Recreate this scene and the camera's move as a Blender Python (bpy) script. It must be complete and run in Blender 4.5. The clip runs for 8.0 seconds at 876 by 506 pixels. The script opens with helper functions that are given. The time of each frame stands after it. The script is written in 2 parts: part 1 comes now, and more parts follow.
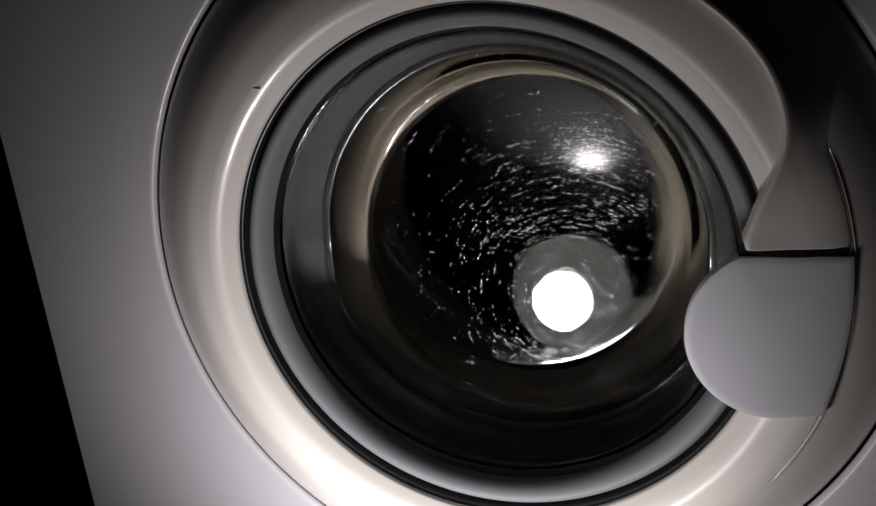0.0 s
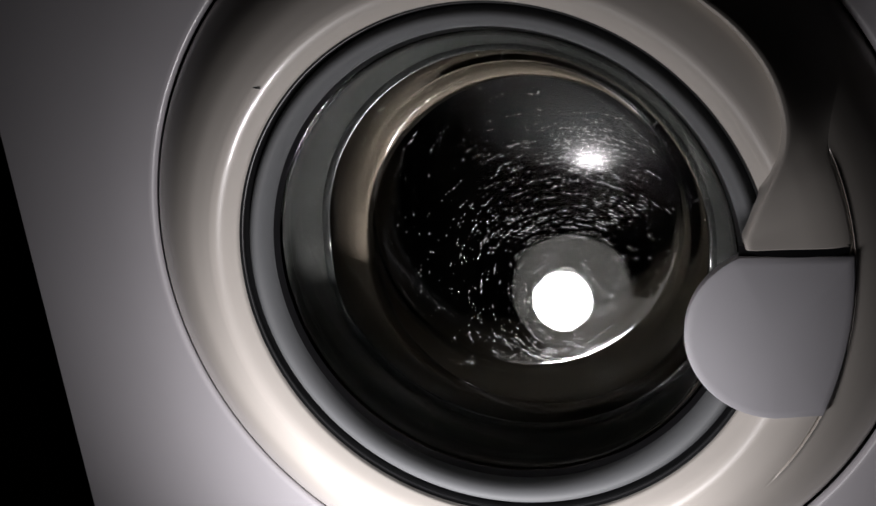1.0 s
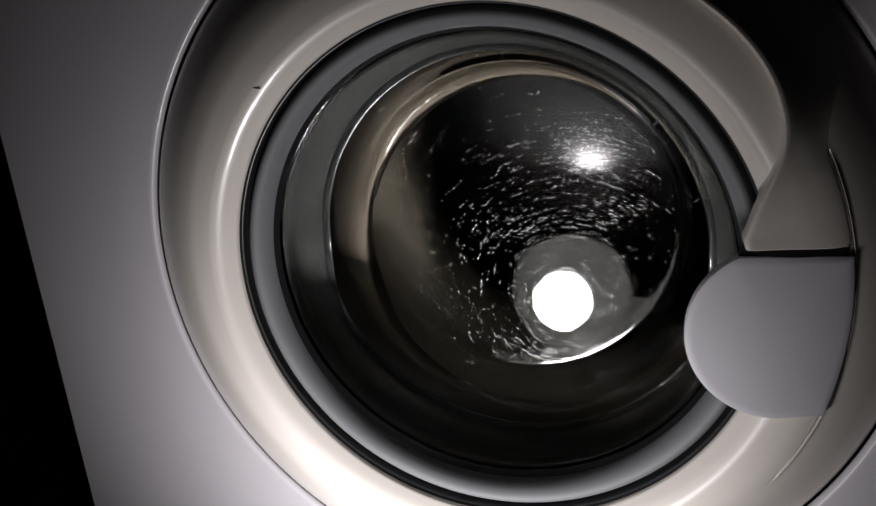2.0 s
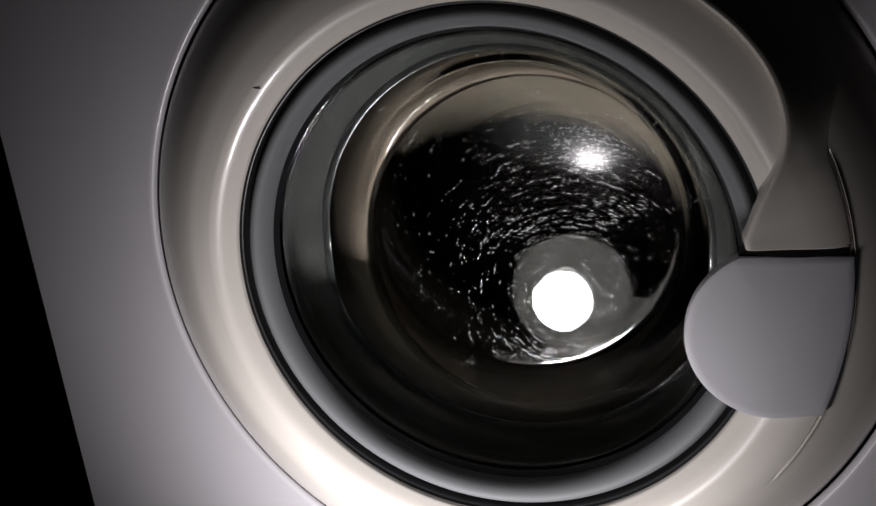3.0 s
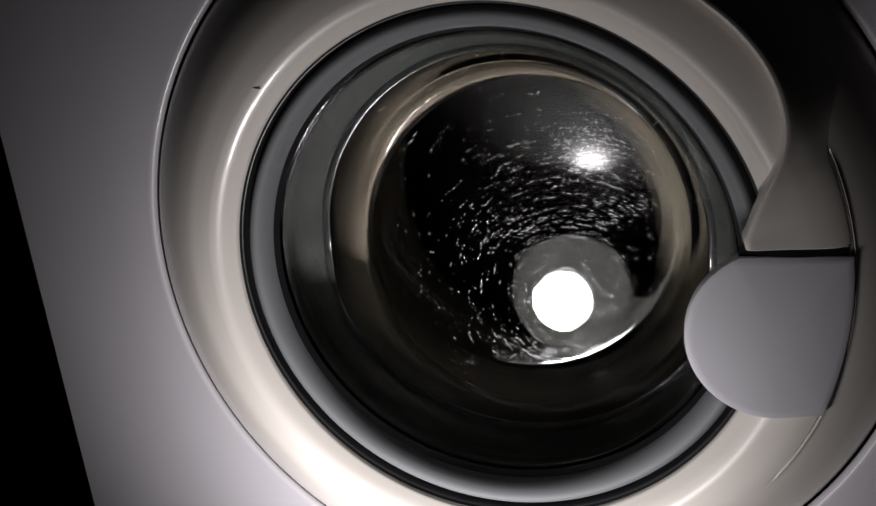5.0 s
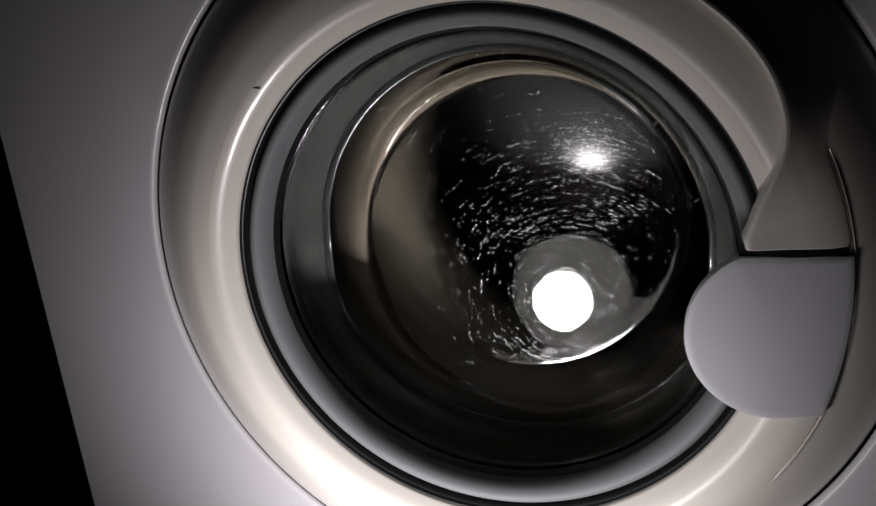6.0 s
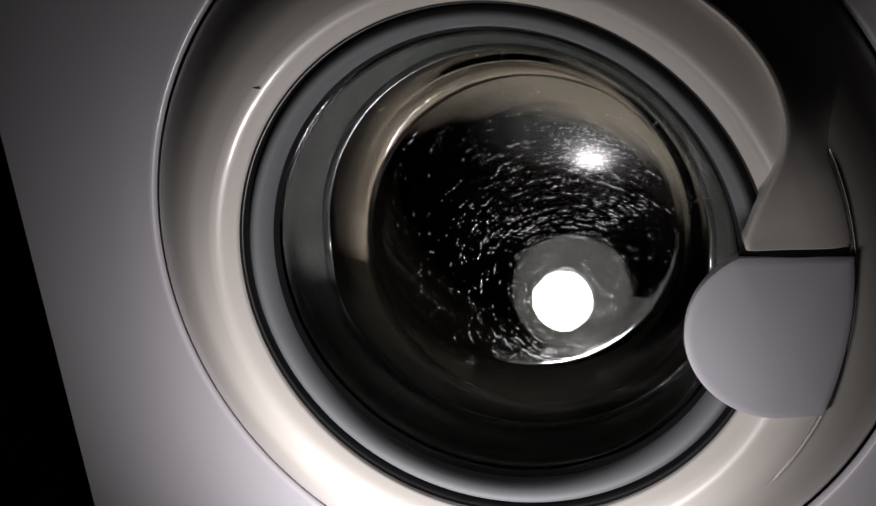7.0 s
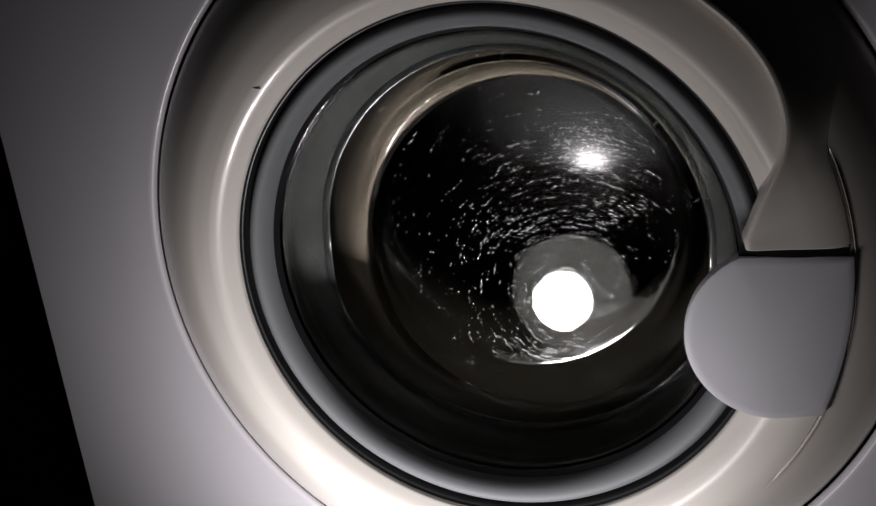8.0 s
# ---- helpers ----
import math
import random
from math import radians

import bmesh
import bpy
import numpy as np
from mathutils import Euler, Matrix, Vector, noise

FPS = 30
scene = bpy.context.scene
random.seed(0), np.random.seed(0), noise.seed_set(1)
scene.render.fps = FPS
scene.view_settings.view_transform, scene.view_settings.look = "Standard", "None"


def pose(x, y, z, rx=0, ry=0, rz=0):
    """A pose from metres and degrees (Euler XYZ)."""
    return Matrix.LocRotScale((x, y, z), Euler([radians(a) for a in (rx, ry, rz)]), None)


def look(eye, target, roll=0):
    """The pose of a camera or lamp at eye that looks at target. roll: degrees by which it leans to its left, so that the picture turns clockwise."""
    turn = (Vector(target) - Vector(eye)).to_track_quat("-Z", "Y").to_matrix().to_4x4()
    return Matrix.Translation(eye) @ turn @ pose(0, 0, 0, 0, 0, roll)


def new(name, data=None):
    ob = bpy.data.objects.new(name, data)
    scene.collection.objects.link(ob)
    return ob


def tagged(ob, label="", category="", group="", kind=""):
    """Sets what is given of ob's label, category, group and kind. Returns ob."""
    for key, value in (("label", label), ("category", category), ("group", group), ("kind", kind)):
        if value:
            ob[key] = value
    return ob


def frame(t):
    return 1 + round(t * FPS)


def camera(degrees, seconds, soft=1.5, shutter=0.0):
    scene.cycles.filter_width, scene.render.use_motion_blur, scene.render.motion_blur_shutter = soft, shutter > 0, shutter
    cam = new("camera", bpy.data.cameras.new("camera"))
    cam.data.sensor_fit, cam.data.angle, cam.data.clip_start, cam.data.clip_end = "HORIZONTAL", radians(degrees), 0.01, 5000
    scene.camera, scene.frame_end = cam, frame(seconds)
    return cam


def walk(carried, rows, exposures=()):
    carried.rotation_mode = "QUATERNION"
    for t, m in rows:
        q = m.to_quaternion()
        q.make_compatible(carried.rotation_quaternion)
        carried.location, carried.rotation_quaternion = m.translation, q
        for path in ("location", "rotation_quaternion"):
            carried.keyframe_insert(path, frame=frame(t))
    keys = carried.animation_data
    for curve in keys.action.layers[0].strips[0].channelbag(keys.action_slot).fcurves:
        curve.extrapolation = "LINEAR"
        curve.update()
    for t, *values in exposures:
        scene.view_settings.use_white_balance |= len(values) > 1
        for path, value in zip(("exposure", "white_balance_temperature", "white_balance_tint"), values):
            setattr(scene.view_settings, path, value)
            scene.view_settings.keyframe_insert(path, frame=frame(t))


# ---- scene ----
cam = camera(60.03, 8.0, soft=1.5, shutter=1.0)
ZC = 0.45                      # height of the porthole's centre above the floor
EYE = Vector((0.0956, -0.3490, 0.1455 + ZC))
YAW, PITCH, ROLL = radians(-18.90), radians(-19.77), -3.45
WAY = Vector((math.sin(YAW) * math.cos(PITCH), math.cos(YAW) * math.cos(PITCH), math.sin(PITCH)))
walk(cam, [(0.0, look(EYE, EYE + WAY, ROLL)), (8.0, look(EYE, EYE + WAY, ROLL))])

# ---- light: a dark room, one floor torch standing low before the machine ----
world = bpy.data.worlds.new("night")
world.use_nodes = True
world.node_tree.nodes["Background"].inputs[0].default_value = (0.5, 0.55, 0.65, 1)
world.node_tree.nodes["Background"].inputs[1].default_value = 0.0008
scene.world = world
TORCH = Vector((-0.0175, -0.20, -0.1716 + ZC))
AIM = Vector((-0.030, 0.0, -0.128 + ZC))
lamp = bpy.data.lights.new("torch_beam", "SPOT")
lamp.energy, lamp.shadow_soft_size, lamp.spot_size, lamp.spot_blend = 3.8, 0.0305, radians(125), 1.0
lamp.color = (1.0, 0.96, 0.985)
beam = new("torch_beam", lamp)
beam.matrix_world = look(TORCH, AIM)
scene.view_settings.exposure = 0.0


# ---- materials ----
def material(name, color, rough=0.5, metal=0.0, bump=0.0, scale=200.0, vary=0.08, vary_scale=9.0, coat=0.0, spec=0.5, anis=None):
    m = bpy.data.materials.new(name)
    m.use_nodes = True
    nt = m.node_tree
    bsdf = nt.nodes["Principled BSDF"]
    bsdf.inputs["Roughness"].default_value = rough
    bsdf.inputs["Metallic"].default_value = metal
    bsdf.inputs["Coat Weight"].default_value = coat
    bsdf.inputs["Specular IOR Level"].default_value = spec
    co = nt.nodes.new("ShaderNodeTexCoord")
    n1 = nt.nodes.new("ShaderNodeTexNoise")
    n1.inputs["Scale"].default_value, n1.inputs["Detail"].default_value = vary_scale, 6
    nt.links.new(co.outputs["Object"], n1.inputs["Vector"])
    ramp = nt.nodes.new("ShaderNodeMapRange")
    ramp.inputs["From Min"].default_value, ramp.inputs["From Max"].default_value = 0.3, 0.7
    ramp.inputs["To Min"].default_value, ramp.inputs["To Max"].default_value = 1 - vary, 1 + vary
    nt.links.new(n1.outputs["Fac"], ramp.inputs["Value"])
    mul = nt.nodes.new("ShaderNodeVectorMath")
    mul.operation = "SCALE"
    mul.inputs[0].default_value = color
    nt.links.new(ramp.outputs["Result"], mul.inputs["Scale"])
    nt.links.new(mul.outputs["Vector"], bsdf.inputs["Base Color"])
    rr = nt.nodes.new("ShaderNodeMapRange")
    rr.inputs["To Min"].default_value, rr.inputs["To Max"].default_value = rough * 0.85, min(1, rough * 1.15)
    n2 = nt.nodes.new("ShaderNodeTexNoise")
    n2.inputs["Scale"].default_value, n2.inputs["Detail"].default_value = scale, 3
    nt.links.new(co.outputs["Object"], n2.inputs["Vector"])
    nt.links.new(n1.outputs["Fac"], rr.inputs["Value"])
    nt.links.new(rr.outputs["Result"], bsdf.inputs["Roughness"])
    if bump:
        b = nt.nodes.new("ShaderNodeBump")
        b.inputs["Strength"].default_value, b.inputs["Distance"].default_value = bump, 0.001
        nt.links.new(n2.outputs["Fac"], b.inputs["Height"])
        nt.links.new(b.outputs["Normal"], bsdf.inputs["Normal"])
    return m


def glass(name, color, rough=0.0, ior=1.5, bump=0.0, scale=100.0):
    m = material(name, color, rough, bump=bump, scale=scale, vary=0.0)
    bsdf = m.node_tree.nodes["Principled BSDF"]
    bsdf.inputs["Transmission Weight"].default_value = 1.0
    bsdf.inputs["IOR"].default_value = ior
    return m


PAINT = material("white enamel", (0.53, 0.513, 0.538), 0.36, bump=0.03, scale=700, vary=0.03, coat=0.3)
PAINT.node_tree.nodes["Principled BSDF"].inputs["Coat Roughness"].default_value = 0.12
CREAM = material("off-white plastic", (0.73, 0.685, 0.63), 0.30, bump=0.02, scale=900, vary=0.03, coat=0.4)
CREAM.node_tree.nodes["Principled BSDF"].inputs["Coat Roughness"].default_value = 0.06
GREY = material("grey grip plastic", (0.60, 0.59, 0.625), 0.5, bump=0.05, scale=1500, vary=0.03)
SEAL = material("dark grey seal rubber", (0.016, 0.0165, 0.0175), 0.34, bump=0.03, scale=600)
TRIM = material("dark grey trim plastic", (0.165, 0.172, 0.178), 0.6, bump=0.03, scale=900, vary=0.06, spec=0.25)
BLACK = material("black plastic", (0.010, 0.010, 0.011), 0.30, bump=0.03, scale=600)
RUBBER = material("grey door-seal rubber", (0.017, 0.0178, 0.0165), 0.5, bump=0.06, scale=300, vary=0.25, vary_scale=40, spec=0.12)
LIP = material("wet seal-lip rubber", (0.02, 0.021, 0.021), 0.13, bump=0.02, scale=300, spec=1.0, coat=1.0)
LIP.node_tree.nodes["Principled BSDF"].inputs["Coat Roughness"].default_value = 0.12
STEEL = material("stainless drum steel", (0.12, 0.116, 0.121), 0.095, metal=1.0, bump=0.02, scale=40, coat=0.45)
STEEL.node_tree.nodes["Principled BSDF"].inputs["Coat Roughness"].default_value = 0.38
BRUSHED = material("brushed brownish steel", (0.060, 0.050, 0.040), 0.5, metal=1.0, bump=0.1, scale=150)
TOWEL = material("beige wet cotton", (0.125, 0.107, 0.081), 0.95, bump=0.9, scale=420, vary=0.2, vary_scale=30)
BROWN = material("brown wet cotton", (0.085, 0.063, 0.043), 0.95, bump=0.9, scale=420, vary=0.25, vary_scale=30)
FLOOR_TILE = material("dark floor tile", (0.06, 0.055, 0.05), 0.4, bump=0.05, scale=80)
WALL = material("grey wall plaster", (0.10, 0.10, 0.10), 0.9, bump=0.2, scale=150)
GLASS = glass("door glass", (0.95, 0.972, 0.945), bump=0.0)
WET = glass("wet door glass", (0.95, 0.965, 0.95), bump=0.05, scale=1.0)


def swirl(m):
    """Fine runs of water: noise drawn out along arcs about the lower middle of the bowl."""
    nt = m.node_tree
    co = nt.nodes.new("ShaderNodeTexCoord")
    sep = nt.nodes.new("ShaderNodeSeparateXYZ")
    nt.links.new(co.outputs["Object"], sep.inputs[0])

    def op(kind, a, b=None):
        n = nt.nodes.new("ShaderNodeMath")
        n.operation = kind
        for i, v in enumerate((a, b)):
            if v is None:
                continue
            if isinstance(v, (int, float)):
                n.inputs[i].default_value = v
            else:
                nt.links.new(v, n.inputs[i])
        return n.outputs[0]
    x, z = op("SUBTRACT", sep.outputs["X"], 0.03), op("SUBTRACT", sep.outputs["Z"], -0.045)
    rad = op("SQRT", op("ADD", op("MULTIPLY", x, x), op("MULTIPLY", z, z)))
    ang = op("ARCTAN2", z, x)
    cmb = nt.nodes.new("ShaderNodeCombineXYZ")
    nt.links.new(op("MULTIPLY", rad, 240.0), cmb.inputs["X"])
    nt.links.new(op("MULTIPLY", op("MULTIPLY", ang, rad), 75.0), cmb.inputs["Y"])
    for n in nt.nodes:
        if n.bl_idname == "ShaderNodeBump":
            noise_in = n.inputs["Height"].links[0].from_node
            nt.links.new(cmb.outputs[0], noise_in.inputs["Vector"])
            n.inputs["Distance"].default_value = 0.0006


swirl(WET)
# a share of white body colour stands in for the drops' glints
WATER = glass("glint-whitened water", (0.9, 0.9, 0.9), rough=0.08, ior=1.33)
WATER.node_tree.nodes["Principled BSDF"].inputs["Transmission Weight"].default_value = 0.8
LENS = material("torch lens", (0.5, 0.5, 0.5), 0.3)
LENS.node_tree.nodes["Principled BSDF"].inputs["Emission Color"].default_value = (1.0, 0.95, 0.9, 1)
LENS.node_tree.nodes["Principled BSDF"].inputs["Emission Strength"].default_value = 0.75


# ---- mesh helpers ----
def part(name, bm, mat, parent=None, label="", smooth=True):
    me = bpy.data.meshes.new(name)
    bm.normal_update()
    bm.to_mesh(me)
    bm.free()
    me.materials.append(mat)
    if smooth:
        me.polygons.foreach_set("use_smooth", [True] * len(me.polygons))
        me.set_sharp_from_angle(angle=radians(38))
    ob = new(name, me)
    ob.parent = parent
    if label:
        tagged(ob, label)
    return ob


def grid(bm, pts, close_u=False, close_v=False):
    """A sheet of quads over rows of points."""
    vs = [[bm.verts.new(p) for p in row] for row in pts]
    nu, nv = len(vs), len(vs[0])
    for i in range(nu - (not close_u)):
        for j in range(nv - (not close_v)):
            a, b = vs[i], vs[(i + 1) % nu]
            bm.faces.new((a[j], b[j], b[(j + 1) % nv], a[(j + 1) % nv]))
    return vs


def lathe(profile, segs=192, closed=False):
    """Turn a profile of (radius, depth) about the porthole's axis."""
    bm = bmesh.new()
    rows = []
    for i in range(segs):
        a = math.tau * i / segs
        rows.append([(r * math.cos(a), y, r * math.sin(a)) for r, y in profile])
    grid(bm, rows, True, closed)
    if min(r for r, _ in profile) < 1e-4:
        bmesh.ops.remove_doubles(bm, verts=bm.verts, dist=1e-6)
    bmesh.ops.recalc_face_normals(bm, faces=bm.faces)
    return bm


def smooth_profile(pts, n=6):
    """A Catmull-Rom curve through the profile's points."""
    p = [pts[0]] + list(pts) + [pts[-1]]
    out = []
    for i in range(1, len(p) - 2):
        for k in range(n):
            t = k / n
            q = []
            for c in (0, 1):
                a, b, d, e = p[i - 1][c], p[i][c], p[i + 1][c], p[i + 2][c]
                q.append(0.5 * (2 * b + (d - a) * t + (2 * a - 5 * b + 4 * d - e) * t * t + (3 * b - a - 3 * d + e) * t ** 3))
            out.append(tuple(q))
    return out + [pts[-1]]


def box(bm, x0, x1, y0, y1, z0, z1, bevel=0.0):
    r = bmesh.ops.create_cube(bm, size=1)
    for v in r["verts"]:
        v.co = Vector(((x0 + x1) / 2 + v.co.x * (x1 - x0), (y0 + y1) / 2 + v.co.y * (y1 - y0), (z0 + z1) / 2 + v.co.z * (z1 - z0)))
    if bevel:
        es = list({e for v in r["verts"] for e in v.link_edges})
        bmesh.ops.bevel(bm, geom=es, offset=bevel, segments=3, affect="EDGES", profile=0.5)
    return bm


def step(a, b, x):
    t = min(1.0, max(0.0, (x - a) / (b - a)))
    return t * t * (3 - 2 * t)


def along(table, x):
    return float(np.interp(x, [t[0] for t in table], [t[1] for t in table]))


# ---- the room ----
def room():
    for name, b, mat in (("floor", (-2, 2, -2.2, 1.0, -0.1, 0.0), FLOOR_TILE), ("ceiling", (-2, 2, -2.2, 1.0, 2.5, 2.6), WALL),
                         ("wall_north", (-2.1, 2.1, 1.0, 1.1, 0, 2.5), WALL), ("wall_south", (-2.1, 2.1, -2.3, -2.2, 0, 2.5), WALL),
                         ("wall_west", (-2.1, -2.0, -2.2, 1.0, 0, 2.5), WALL), ("wall_east", (2.0, 2.1, -2.2, 1.0, 0, 2.5), WALL)):
        ob = part(name, box(bmesh.new(), *b), mat, smooth=False)
        tagged(ob, {"f": "dark tiled floor of an unlit room", "c": "unlit grey ceiling", "w": "unlit grey plaster wall"}[name[0]], name.split("_")[0], kind="structure")


room()

# ---- the torch that lights the machine, held low before it ----
def torch():
    prof = [(0.0, 0.150), (0.024, 0.150), (0.027, 0.147), (0.027, 0.094), (0.031, 0.086), (0.058, 0.050), (0.066, 0.046), (0.069, 0.040), (0.068, 0.0385), (0.0645, 0.0385)]
    ob = part("torch", lathe(prof, 64), BLACK)
    tagged(ob, "lit black torch with a wide round head on a floor stand", "torch")
    part("lens", lathe([(0.064, 0.040), (0.045, 0.0404), (0.0, 0.0406)], 64), LENS, ob, "glowing round torch lens")
    m = look(TORCH, AIM) @ Matrix.Rotation(radians(90), 4, "X")
    ob.matrix_world = m
    back = m.inverted()
    grip = m @ Vector((0, 0.11, 0))
    bm = lathe([(0.0, -0.02), (0.010, -0.02), (0.010, grip.z - 0.012), (0.060, grip.z - 0.008), (0.064, grip.z), (0.0, grip.z)], 48)
    bmesh.ops.transform(bm, matrix=back @ Matrix.Translation(grip) @ Matrix.Rotation(radians(-90), 4, "X"), verts=bm.verts)
    part("stand", bm, BLACK, ob, "black round-footed stand")
    return ob


torch()

# ---- the washing machine ----
W2, TOP, DEPTH = 0.30, 0.85, 0.56
machine = new("washing_machine")
tagged(machine, "off-white front-loading washing machine with a round glass door, spinning", "washing machine")
RO = 0.1984                    # radius of the opening in the front panel


def front_panel():
    bm = bmesh.new()
    rows = []
    n = 360
    for i in range(n):
        a = math.tau * i / n
        c, s = math.cos(a), math.sin(a)
        lims = [(W2 - 0.004) / abs(c) if abs(c) > 1e-6 else 9]
        lims.append(((TOP - 0.03 - ZC) if s > 0 else (ZC - 0.02)) / abs(s) if abs(s) > 1e-6 else 9)
        far = min(lims)
        row = []
        for r, y in ((RO + 0.0060, 0.0100), (RO + 0.0010, 0.0050), (RO - 0.0002, 0.0038), (RO - 0.0003, 0.0028), (RO + 0.0001, 0.0018), (RO + 0.0009, 0.0008), (RO + 0.0019, 0.0003), (RO + 0.0034, 0.0)):
            row.append((r * c, y, ZC + r * s))
        for k in (0.3, 0.7):
            r = RO + 0.0034 + (far - RO - 0.0034) * k
            row.append((r * c, 0, ZC + r * s))
        row.append((far * c, 0.0, ZC + far * s))
        row.append((far * c * (1 + 0.003 / far), 0.004, ZC + far * s))
        row.append((far * c * (1 + 0.003 / far), 0.02, ZC + far * s))
        rows.append(row)
    grid(bm, rows, True)
    bmesh.ops.recalc_face_normals(bm, faces=bm.faces)
    return part("front_panel", bm, PAINT, machine, "off-white enamelled front panel with a rolled round opening")


front_panel()
for x0, x1 in ((-W2, -W2 + 0.004), (W2 - 0.004, W2)):
    part("side_panel", box(bmesh.new(), x0, x1, 0.004, DEPTH, 0.02, TOP - 0.03, 0.0015), PAINT, machine)
part("back_panel", box(bmesh.new(), -W2 + 0.005, W2 - 0.005, DEPTH - 0.004, DEPTH, 0.02, TOP - 0.03), PAINT, machine)
part("worktop", box(bmesh.new(), -W2, W2, 0.0, DEPTH, TOP - 0.029, TOP, 0.006), PAINT, machine)
part("base_plate", box(bmesh.new(), -W2 + 0.005, W2 - 0.005, 0.005, DEPTH - 0.005, 0.0, 0.019), BLACK, machine)
part("inner_rim", lathe([(RO + 0.012, 0.0275), (RO - 0.04, 0.029), (RO - 0.052, 0.034), (RO - 0.052, 0.05)]), BLACK, machine).location.z = ZC

# ---- the round door ----
BASE = smooth_profile([(0.1972, 0.026), (0.1977, 0.0110), (0.1973, 0.0055), (0.1957, 0.0022), (0.1925, -0.0008), (0.1870, -0.0048), (0.180, -0.0099), (0.171, -0.0154), (0.161, -0.0198), (0.153, -0.0213), (0.1475, -0.0216)], 5) \
    + smooth_profile([(0.1464, -0.02145), (0.1450, -0.0210), (0.1436, -0.0203), (0.1422, -0.0193), (0.1408, -0.0180), (0.1392, -0.0160), (0.1376, -0.0137), (0.1364, -0.0118), (0.1362, -0.0095)], 3)


def base_y(r):
    q = sorted((a, b) for a, b in BASE[8:-4])
    return along(q, r)


def door_frame():
    bm = bmesh.new()
    rows = []
    n = 360
    extra = (0.1672, 0.1669, 0.1664, 0.1660, 0.1655)
    head = [p for p in BASE if p[0] > 0.1677]
    tail = [p for p in BASE if p[0] < 0.1650]
    prof = head + [(r, base_y(r)) for r in extra] + tail
    groove = {0.1672: 0.0, 0.1669: -0.0004, 0.1664: 0.0016, 0.1660: 0.0018, 0.1655: 0.0}
    for i in range(n):
        a = math.tau * i / n
        d = (math.degrees(a) + 180) % 360 - 180
        cut = step(-33, -25, d) * (1 - step(22, 27, d))
        row = []
        for r, y in prof:
            row.append((r * math.cos(a), y + cut * groove.get(r, 0.0), r * math.sin(a)))
        rows.append(row)
    grid(bm, rows, True)
    bmesh.ops.recalc_face_normals(bm, faces=bm.faces)
    ob = part("door", bm, CREAM, machine, "round off-white plastic door frame, closed")
    ob.location.z = ZC
    return ob


door = door_frame()

# grey ring that holds the glass
part("trim_seal", lathe(smooth_profile([(0.1385, -0.0120), (0.1366, -0.0098), (0.1361, -0.0088), (0.1357, -0.0078), (0.1352, -0.0074), (0.1349, -0.0066), (0.1352, -0.0058), (0.1355, -0.0040), (0.1352, 0.0000), (0.1347, 0.0060), (0.1340, 0.0120)], 4)), SEAL, door, "dark grey seal in the gap round the ring")
part("trim_ring", lathe(smooth_profile([(0.1350, 0.0060), (0.1348, 0.0010), (0.1343, -0.0018), (0.1333, -0.0038), (0.1318, -0.0053), (0.1302, -0.0059), (0.1286, -0.0055), (0.1271, -0.0043), (0.1258, -0.0022), (0.1249, 0.0006), (0.1244, 0.0036), (0.1243, 0.0070)], 4)), TRIM, door, "grey satin ring round the glass")
part("glass_seat", lathe([(0.1246, 0.0060), (0.1242, 0.0068), (0.1233, 0.0090), (0.1226, 0.0108), (0.1240, 0.0114), (0.1300, 0.0119), (0.150, 0.024)]), BLACK, door, "black seat of the glass")


def bowl_profile():
    """Front side from rim to centre, then back side from centre to rim: flat floor, flaring wall."""
    front = smooth_profile([(0.1234, 0.012), (0.1215, 0.0135), (0.1185, 0.020), (0.112, 0.040), (0.1055, 0.060), (0.1005, 0.0735), (0.0979, 0.0795), (0.0958, 0.0819), (0.0932, 0.0830), (0.0905, 0.0833)], 6)
    front += [(0.0905 * k / 8, 0.0833) for k in range(7, -1, -1)]
    edge = 0.0925
    sag = [(edge * k / 14, 0.0895) for k in range(15)]
    y_e = sag[-1][1]
    back = smooth_profile([(edge, y_e), (0.0962, y_e - 0.0008), (0.1000, y_e - 0.0040), (0.1028, y_e - 0.0090), (0.1056, y_e - 0.0175), (0.111, 0.0545), (0.1175, 0.037), (0.1240, 0.020), (0.1250, 0.015), (0.1234, 0.012)], 5)
    return front + sag[:-1] + back[:-1]


def glass_part(name, keep, label):
    """The faces of the bowl whose radius, depth and height suit keep."""
    bm = lathe(bowl_profile(), 256, True)
    gone = []
    for f in bm.faces:
        c = f.calc_center_median()
        if not keep(math.hypot(c.x, c.z), c.y, c.z):
            gone.append(f)
    bmesh.ops.delete(bm, geom=gone, context="FACES")
    return part(name, bm, GLASS, door, label)


def on_floor(r, y, z):
    return r < 0.1005 and y > 0.0800


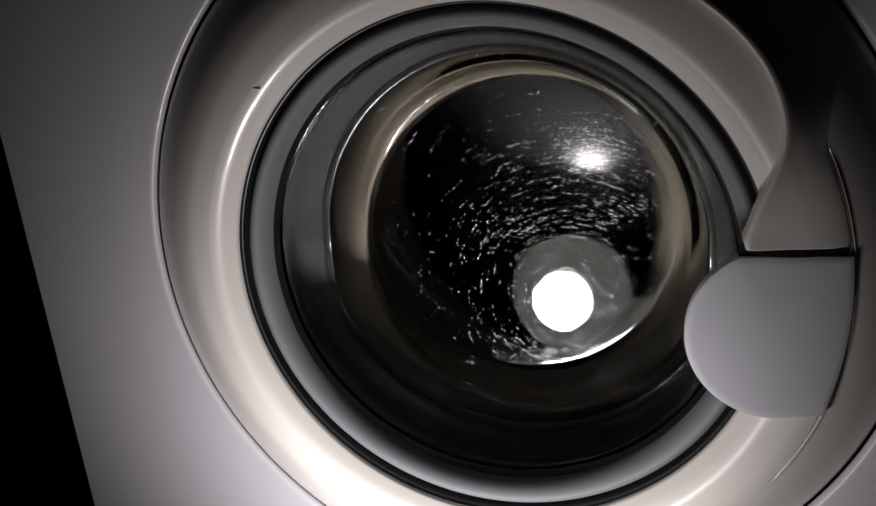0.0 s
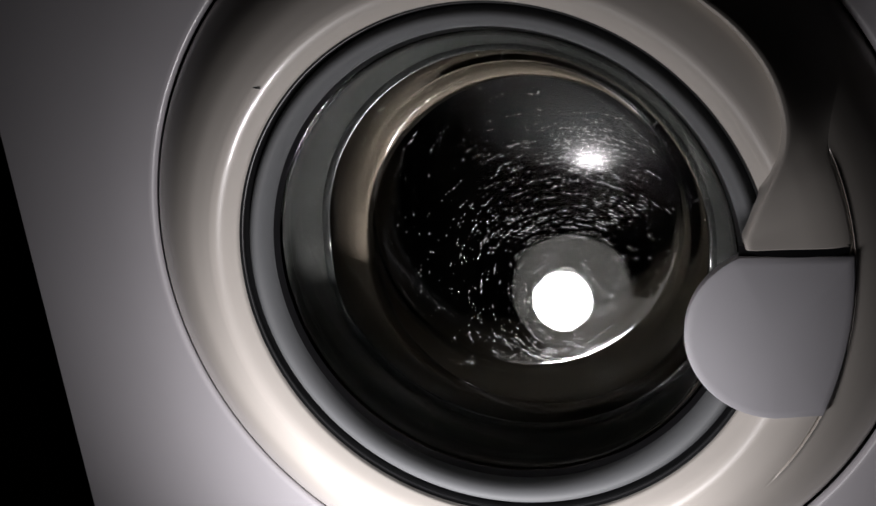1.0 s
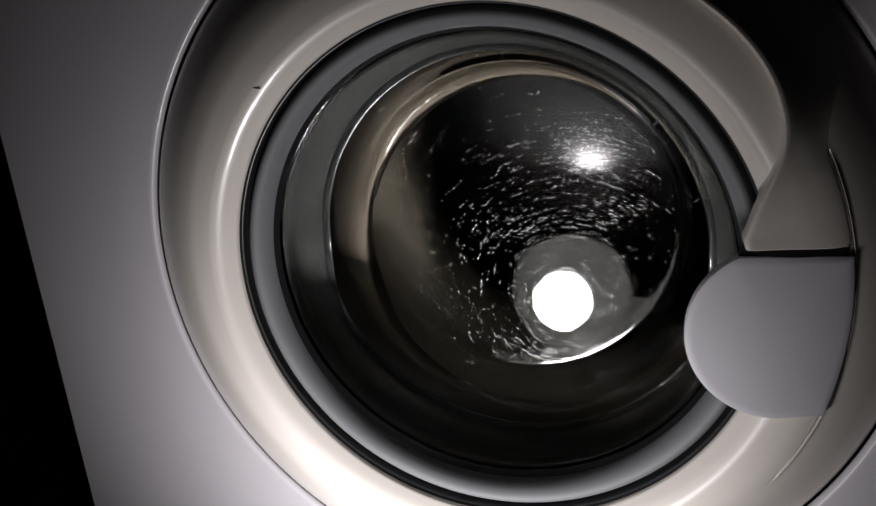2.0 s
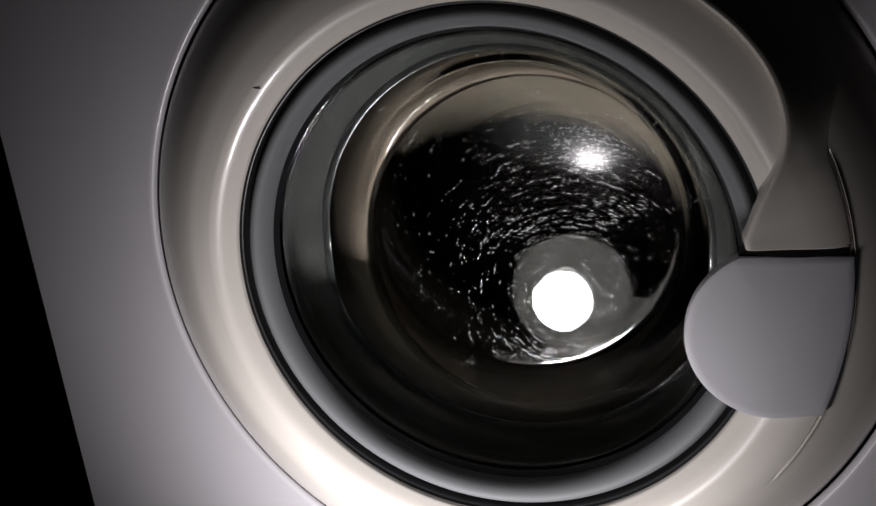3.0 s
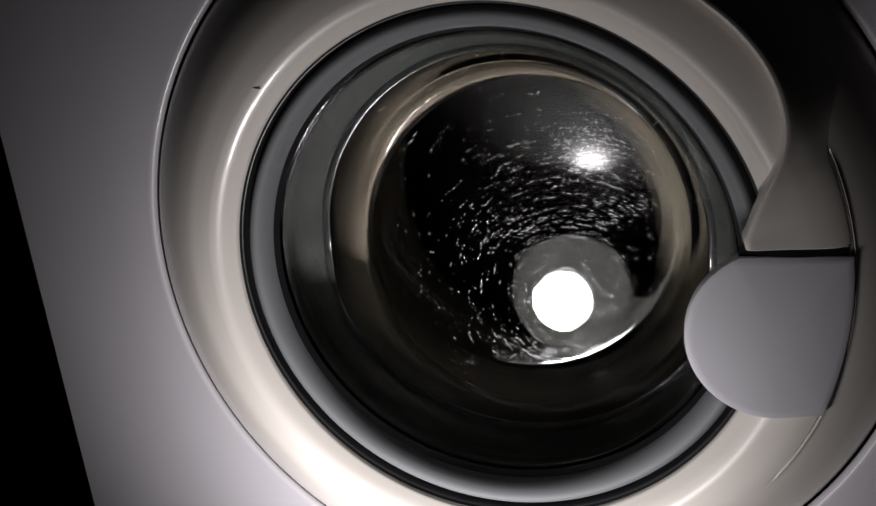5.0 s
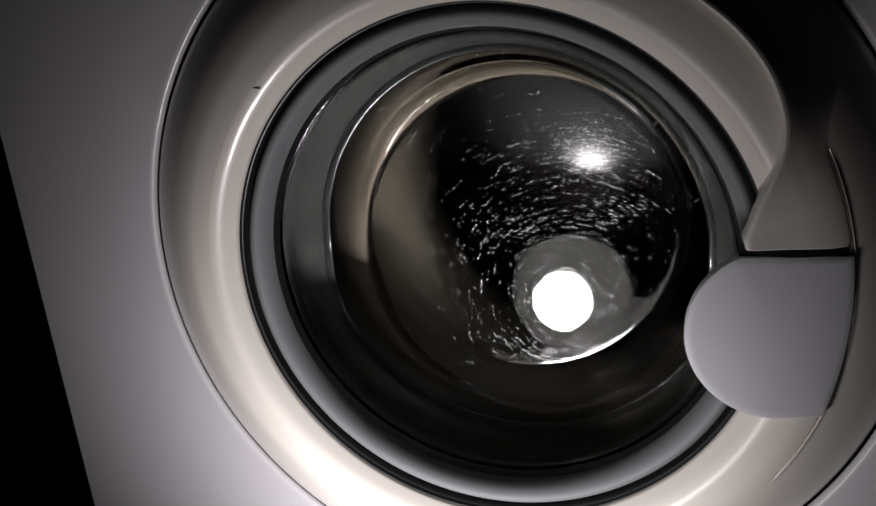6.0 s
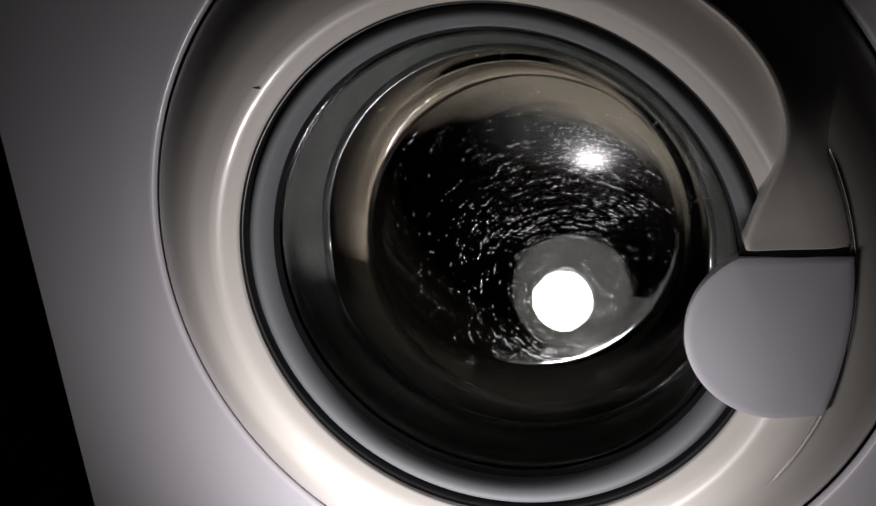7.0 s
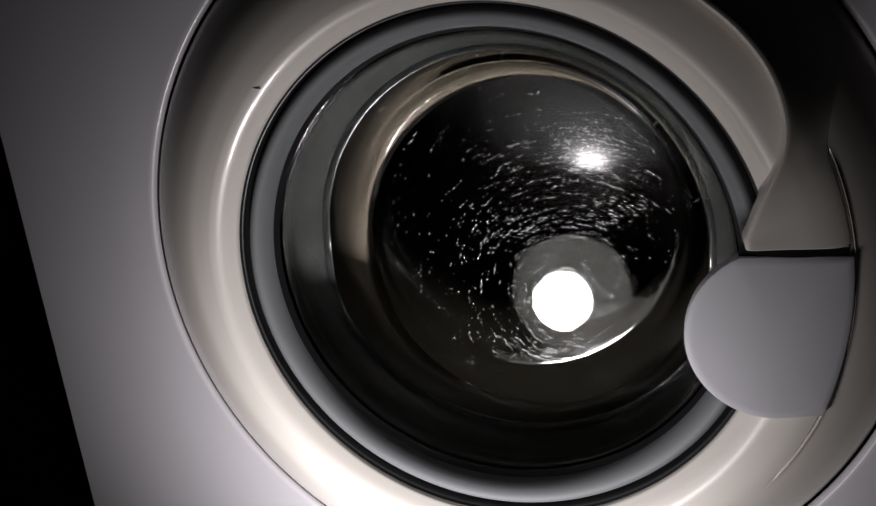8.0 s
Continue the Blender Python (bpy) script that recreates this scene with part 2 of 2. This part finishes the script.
bowl = glass_part("glass_floor", on_floor, "clear flat floor of the glass bowl, wet inside")
bowl.visible_shadow = False
bowl.data.materials.append(WET)
for poly in bowl.data.polygons:
    if poly.center.y > 0.0885 and math.hypot(poly.center.x, poly.center.z) < 0.0926:
        poly.material_index = 1
upper = glass_part("glass_wall", lambda r, y, z: not on_floor(r, y, z) and z > -0.42 * r, "thick greenish flaring wall of the glass bowl")
upper.visible_shadow = False
# same clear glass, split off with its shadow on to shade the bowl's bottom
glass_part("glass_wall", lambda r, y, z: not on_floor(r, y, z) and z <= -0.42 * r, "lower part of the bowl's glass wall, cut off to block the torch light")


def droplets():
    """Drops and short runs of water on the back of the bowl's floor."""
    rng = random.Random(4)
    unit = bmesh.new()
    bmesh.ops.create_icosphere(unit, subdivisions=2, radius=1)
    uv = [v.co.copy() for v in unit.verts]
    uf = [[v.index for v in f.verts] for f in unit.faces]
    unit.free()
    verts, faces = [], []

    def drop(x, z, size, long, turn):
        m = Matrix.Translation((x, 0.0896, z)) @ Matrix.Rotation(-turn, 4, "Y") @ Matrix.Diagonal((size * long, size * 0.6, size, 1))
        k = len(verts)
        verts.extend(m @ v for v in uv)
        faces.extend([i + k for i in f] for f in uf)

    # runs of water drawn out along arcs, thickest where white glints should show
    spots = ((0.000, 0.000, 0.030, 0.016, 1.0), (0.046, 0.048, 0.024, 0.020, 1.1), (0.045, 0.014, 0.026, 0.020, 0.9), (0.058, -0.040, 0.010, 0.020, 0.7),
             (0.022, -0.082, 0.040, 0.010, 1.6), (-0.030, -0.050, 0.024, 0.026, 0.12), (0.030, -0.047, 0.030, 0.030, 0.9), (0.02, 0.01, 0.05, 0.05, 0.4))
    for _ in range(3800):
        x, z = rng.uniform(-0.0925, 0.0925), rng.uniform(-0.0925, 0.0925)
        thick = max(w * math.exp(-((x - cx) / sx) ** 2 - ((z - cz) / sz) ** 2) for cx, cz, sx, sz, w in spots)
        if math.hypot(x, z) > 0.0925 or thick * (1 + noise.noise(Vector((x * 70, z * 70, 3)))) < 0.9 * rng.random():
            continue
        rad, a = math.hypot(x - 0.03, z + 0.045), math.atan2(z + 0.045, x - 0.03)
        if rad < 0.017:
            continue
        size = rng.uniform(0.00016, 0.00036)
        for k in range(rng.choice((1, 1, 2, 3))):
            b = a + k * rng.uniform(0.0022, 0.0040) / rad
            rr = rad + rng.gauss(0, 0.0002)
            px, pz = 0.03 + rr * math.cos(b), -0.045 + rr * math.sin(b)
            if math.hypot(px, pz) < 0.0925:
                drop(px, pz, size, 1 + 4.5 * rng.random() ** 1.6, b + math.pi / 2 + rng.gauss(0, 0.22))
    # loose drops, a few large
    for _ in range(420):
        r, a = 0.0915 * math.sqrt(rng.random()), rng.random() * math.tau
        drop(r * math.cos(a), r * math.sin(a), 0.00010 + 0.00040 * rng.random() ** 4, 1 + 0.8 * rng.random(), rng.random() * 3)
    me = bpy.data.meshes.new("water_droplets")
    me.from_pydata(verts, [], faces)
    me.materials.append(WATER)
    me.polygons.foreach_set("use_smooth", [True] * len(me.polygons))
    ob = new("water_droplets", me)
    ob.parent = door
    ob.visible_shadow = False
    tagged(ob, "water droplets on the inside of the glass", kind="stuff")
    return ob


droplets()

RIDGE = [(6, 0.1165), (13, 0.1195), (18.5, 0.1287), (24.5, 0.1380), (27, 0.1474), (31, 0.1551), (34.5, 0.1587), (39.5, 0.1627), (47.5, 0.1648), (54, 0.1645), (90, 0.168)]


def handle_body():
    """Fixed upper half of the handle: swells out of the frame, its inner edge swooping in over the glass."""
    bm = bmesh.new()
    rows = []
    n = 90
    for i in range(n):
        d = 84 - (84 - 9.8) * i / (n - 1)
        a = radians(d)
        dd = max(d, 17.0)
        ri = sum(along(RIDGE, dd + k) for k in (-3, -1.5, 0, 1.5, 3)) / 5
        ro = 0.1663 + 0.0288 * step(25, 41, d)
        tall = 0.0078 - 0.0012 * step(22, 46, d)
        fade = 1 - step(50, 82, d)
        pts = []
        offs = (-0.0012, -0.0011, -0.0008, -0.0004, 0.0002, 0.0010, 0.0021, 0.0034)
        rise = (0.0, 0.40, 0.66, 0.84, 0.94, 0.985, 1.0, 1.0)
        radii = [ri + e for e in offs]
        radii += [ri + 0.0034 + (ro - 0.0014 - ri - 0.0034) * k / 12 for k in range(1, 13)]
        radii += [ro - 0.0006, ro - 0.0001, ro + 0.0002 + 0.0030 * step(25, 30, d)]
        for j, r in enumerate(radii):
            low = base_y(r) + 0.0012 if r > 0.1368 else -0.0200
            t = min(1.0, max(0.0, (r - ri) / (ro - ri)))
            top = base_y(max(r, 0.150)) - tall * fade * (1 - t) ** 1.5 - 0.00012 * (1 - t) - 0.0004 * (1 - step(23, 28, d))
            top += (1 - fade) * 0.0008
            e = rise[j] if j < 8 else 1.0
            y = low + (top - low) * e
            if j >= len(radii) - 3:
                v = 1 - step(23, 29, d)
                k = (0.12 * v, 0.45 * v, 1.0)[j - len(radii) + 3]
                y = y + (base_y(r) + 0.0004 + 0.0008 * v - y) * k
            pts.append((r * math.cos(a), y, r * math.sin(a)))
        rows.append(pts)
    z_end = 0.0330
    for row in rows[-24:]:
        for j, (x, y, z) in enumerate(row):
            if z < z_end:
                row[j] = (math.sqrt(x * x + z * z - z_end * z_end), y, z_end + (z - z_end) * 0.01)
    end = rows[-1]
    rows.append([(x, y + 0.0006, z - 0.0005) for x, y, z in end])
    rows.append([(x, max(y, -0.016), z - 0.0005) for x, y, z in end])
    grid(bm, rows)
    bmesh.ops.recalc_face_normals(bm, faces=bm.faces)
    return part("handle_body", bm, CREAM, door, "fixed off-white half of the door handle")


handle_body()


def handle_grip():
    """Flat grey pull: round inner end over the glass, straight top, outer edge along the frame's groove."""
    out = []
    cx, cz, rad = 0.1401, -0.0063, 0.0414
    top_z, bot_z = 0.0292, -0.0466
    a0 = math.asin((top_z - cz) / rad)
    start, stop = math.pi - a0, math.pi * 1.5
    for k in range(33):
        a = start + (stop - start) * k / 32
        out.append((cx + rad * math.cos(a), cz + rad * math.sin(a)))
    ro = 0.1663
    b0, b1 = math.asin((bot_z) / ro), math.asin(top_z / ro)
    for k in range(17):
        a = b0 + (b1 - b0) * k / 16
        out.append((ro * math.cos(a), ro * math.sin(a)))
    bm = bmesh.new()
    mx, mz = 0.137, -0.008

    def ring(inset, dy):
        row = []
        for x, z in out:
            d = math.hypot(x - mx, z - mz)
            k = 1 - inset / d if inset < 0.001 else (1 - 0.001 / d) * (1 - inset)
            px, pz = mx + (x - mx) * k, mz + (z - mz) * k
            t = min(1.0, max(0.0, (px - 0.100) / 0.066))
            row.append((px, -0.0292 + 0.0106 * t ** 2.5 + dy, pz))
        return row
    rows = [ring(0.0, 0.006), ring(0.0, 0.0006), ring(0.0002, 0.0002), ring(0.0006, 0.0)] + [ring(0.08 * k, 0.0) for k in range(1, 12)]
    vs = grid(bm, rows, False, True)
    bm.faces.new(vs[-1])
    bm.faces.new(list(reversed(vs[0])))
    bmesh.ops.recalc_face_normals(bm, faces=bm.faces)
    part("handle_grip", bm, GREY, door, "flat grey pull of the door handle")
    # black slab added as the shade in the slot above the pull
    bm = bmesh.new()
    rows = []
    for i in range(25):
        x = 0.1185 + 0.0432 * i / 24
        t = min(1.0, max(0.0, (x - 0.100) / 0.066))
        y = min(-0.0292 + 0.0106 * t ** 2.5 + 0.0018, base_y(max(0.137, math.hypot(x, 0.031))) - 0.0003)
        rows.append([(x, y + 0.004, 0.0286), (x, y, 0.0286), (x, y, 0.0338), (x, y + 0.004, 0.0338)])
    grid(bm, rows, False, True)
    bmesh.ops.recalc_face_normals(bm, faces=bm.faces)
    part("slot_shade", bm, BLACK, door, "black slab standing in for the shade in the slot above the pull")
    part("handle_stem", box(bmesh.new(), 0.125, 0.148, -0.0215, -0.012, -0.030, 0.0260), BLACK, door)


handle_grip()


def chip():
    """A small dark nick on the frame's crest."""
    bm = bmesh.new()
    bmesh.ops.create_icosphere(bm, subdivisions=2, radius=1, matrix=Matrix.Translation((-0.1043, -0.0213, 0.1012)) @ Matrix.Rotation(radians(8), 4, "Y") @ Matrix.Diagonal((0.0024, 0.0006, 0.0003, 1)))
    part("nick", bm, BLACK, door, "small dark nick")


chip()

# ---- behind the door ----
def gasket():
    """Rubber seal pressed against the glass; lower half set back to put it in shade."""
    bm = lathe(smooth_profile([(0.165, 0.024), (0.152, 0.027), (0.145, 0.034), (0.141, 0.0405), (0.134, 0.0437), (0.127, 0.0470), (0.121, 0.0498), (0.1165, 0.0514), (0.1147, 0.0519), (0.1139, 0.0522), (0.1136, 0.0532), (0.1140, 0.0543), (0.1155, 0.0560), (0.119, 0.062), (0.130, 0.068), (0.150, 0.072), (0.175, 0.074)], 6))
    for v in bm.verts:
        r = math.hypot(v.co.x, v.co.z)
        w = step(0.0, -0.50, v.co.z / r)
        k = w * (1 - step(0.118, 0.150, r))
        v.co.x *= 1 + 0.0145 * k / r
        v.co.z *= 1 + 0.0145 * k / r
        v.co.y += 0.012 * k
    bmesh.ops.recalc_face_normals(bm, faces=bm.faces)
    seal = part("gasket", bm, RUBBER, machine, "grey rubber door seal pressed against the glass")
    seal.location.z = ZC
    lip = [(0.1164 + 0.0040 * math.cos(math.tau * k / 28), 0.0520 + 0.0011 * math.sin(math.tau * k / 28)) for k in range(28)]
    bm = lathe(lip, 192, True)
    for v in bm.verts:
        r = math.hypot(v.co.x, v.co.z)
        k = step(0.0, -0.50, v.co.z / r)
        v.co.x *= 1 + 0.0145 * k / r
        v.co.z *= 1 + 0.0145 * k / r
        v.co.y += 0.012 * k
    part("seal_lip", bm, LIP, seal, "wet glossy lip of the seal")


gasket()

AXLE = Matrix.Translation((0.011, 0.0, ZC - 0.020)) @ Matrix.Rotation(radians(2.4), 4, "Z") @ Matrix.Rotation(radians(-1.2), 4, "X")


def drum():
    prof = [(0.2345, 0.138), (0.235, 0.150)] + [(0.235, 0.20 + 0.03 * k) for k in range(7)] \
        + smooth_profile([(0.232, 0.390), (0.22, 0.396), (0.20, 0.397), (0.12, 0.394), (0.06, 0.3935), (0.0, 0.3935)], 4)
    ob = part("drum", lathe(prof, 128), STEEL, machine, "stainless steel drum, spinning")
    part("drum_front", lathe(smooth_profile([(0.1150, 0.114), (0.1120, 0.108), (0.1125, 0.101), (0.1165, 0.097), (0.135, 0.096), (0.175, 0.102), (0.215, 0.118), (0.231, 0.130), (0.2345, 0.138)], 5), 128), BRUSHED, ob, "brushed steel front flange of the drum")
    for k in range(3):
        bm = bmesh.new()
        rows = []
        for i in range(15):
            y = 0.15 + 0.23 * i / 14
            hgt = 0.045 * math.sqrt(max(0, 1 - ((i - 7) / 7.2) ** 4))
            rows.append([(0.234 - hgt * math.cos(u * math.pi / 2) ** 1.5, y, 0.03 * u) for u in [j / 6 - 1 for j in range(13)]])
        grid(bm, rows)
        bmesh.ops.rotate(bm, verts=bm.verts, cent=(0, 0, 0), matrix=Matrix.Rotation(math.tau * k / 3 + 0.5, 3, "Y"))
        bmesh.ops.recalc_face_normals(bm, faces=bm.faces)
        part("lifter", bm, STEEL, ob, "steel lifter rib")
    return ob


spinning_drum = drum()


def laundry(name, mat, a0, a1, inner, y0, y1, seed, label):
    """A sheet of wet cloth pressed against the drum's wall by the spin: lumpy, folded, tapering at both ends."""
    bm = bmesh.new()
    rows = []
    n, m = 90, 40
    for i in range(n + 1):
        u = i / n
        a = radians(a0 + (a1 - a0) * u)
        swell = math.sin(math.pi * min(1, max(0, u))) ** 0.34
        ri = 0.226 - (0.226 - inner) * swell
        row = []
        for j in range(m):
            v = math.tau * j / m
            c, s = math.cos(v), math.sin(v)
            c = math.copysign(abs(c) ** 0.7, c)
            s = math.copysign(abs(s) ** 0.7, s)
            r = (0.229 + ri) / 2 - (0.229 - ri) / 2 * c
            y = (y0 + y1) / 2 - (y1 - y0) / 2 * s * (0.35 + 0.65 * swell)
            p = Vector((math.cos(a) * 6, math.sin(a) * 6, y * 14 + seed))
            f = noise.noise(p) * 0.006 + noise.noise(p * 2.7) * 0.003 + noise.noise(Vector((a * 3 + seed, r * 90, y * 60))) * 0.003
            r += f * (1 if r < 0.22 else 0)
            y += noise.noise(p * 1.7 + Vector((9, 2, 1))) * 0.010
            row.append((r * math.cos(a), y, r * math.sin(a)))
        rows.append(row)
    vs = grid(bm, rows, False, True)
    bm.faces.new(vs[0])
    bm.faces.new(list(reversed(vs[-1])))
    bmesh.ops.recalc_face_normals(bm, faces=bm.faces)
    ob = part(name, bm, mat)
    tagged(ob, label, "laundry")
    return ob


towel = laundry("towel", TOWEL, -84, 84, 0.077, 0.128, 0.225, 2.0, "wet beige cotton towel pressed against the drum wall")
garment = laundry("garment", BROWN, 75, 285, 0.150, 0.13, 0.34, 7.0, "dark brown wet garment pressed against the drum wall")

# ---- the spin: from and to (seconds), the towel's angle at the start (degrees anticlockwise from the right), degrees a second ----
SPIN = [(0.0, 1.7, 358, -1134.5), (2.8, 3.6, 325, -1260.5), (3.7, 4.7, 187, -1240.5), (5.8, 8.0, 102, -1230.0)]


def spin_angles():
    """Unwound angles, clockwise, at the ends of each stretch of even speed; about 1200 degrees a second between them."""
    times, angles = [], []
    for t0, t1, a, speed in SPIN:
        if times:
            want = angles[-1] - 1200 * (t0 - times[-1]) - (110 if t0 - times[-1] < 0.2 else 0)
            a += 360 * round((want - a) / 360)
        times += [t0, t1]
        angles += [a, a + speed * (t1 - t0)]
    return times, angles


def motions():
    times, angles = spin_angles()
    rows = []
    for f in range(0, 241):
        a = float(np.interp(f / FPS, times, angles))
        rows.append((f / FPS, AXLE @ Matrix.Rotation(-radians(a), 4, "Y")))
    for thing in (towel, garment, spinning_drum):
        walk(thing, rows)


motions()
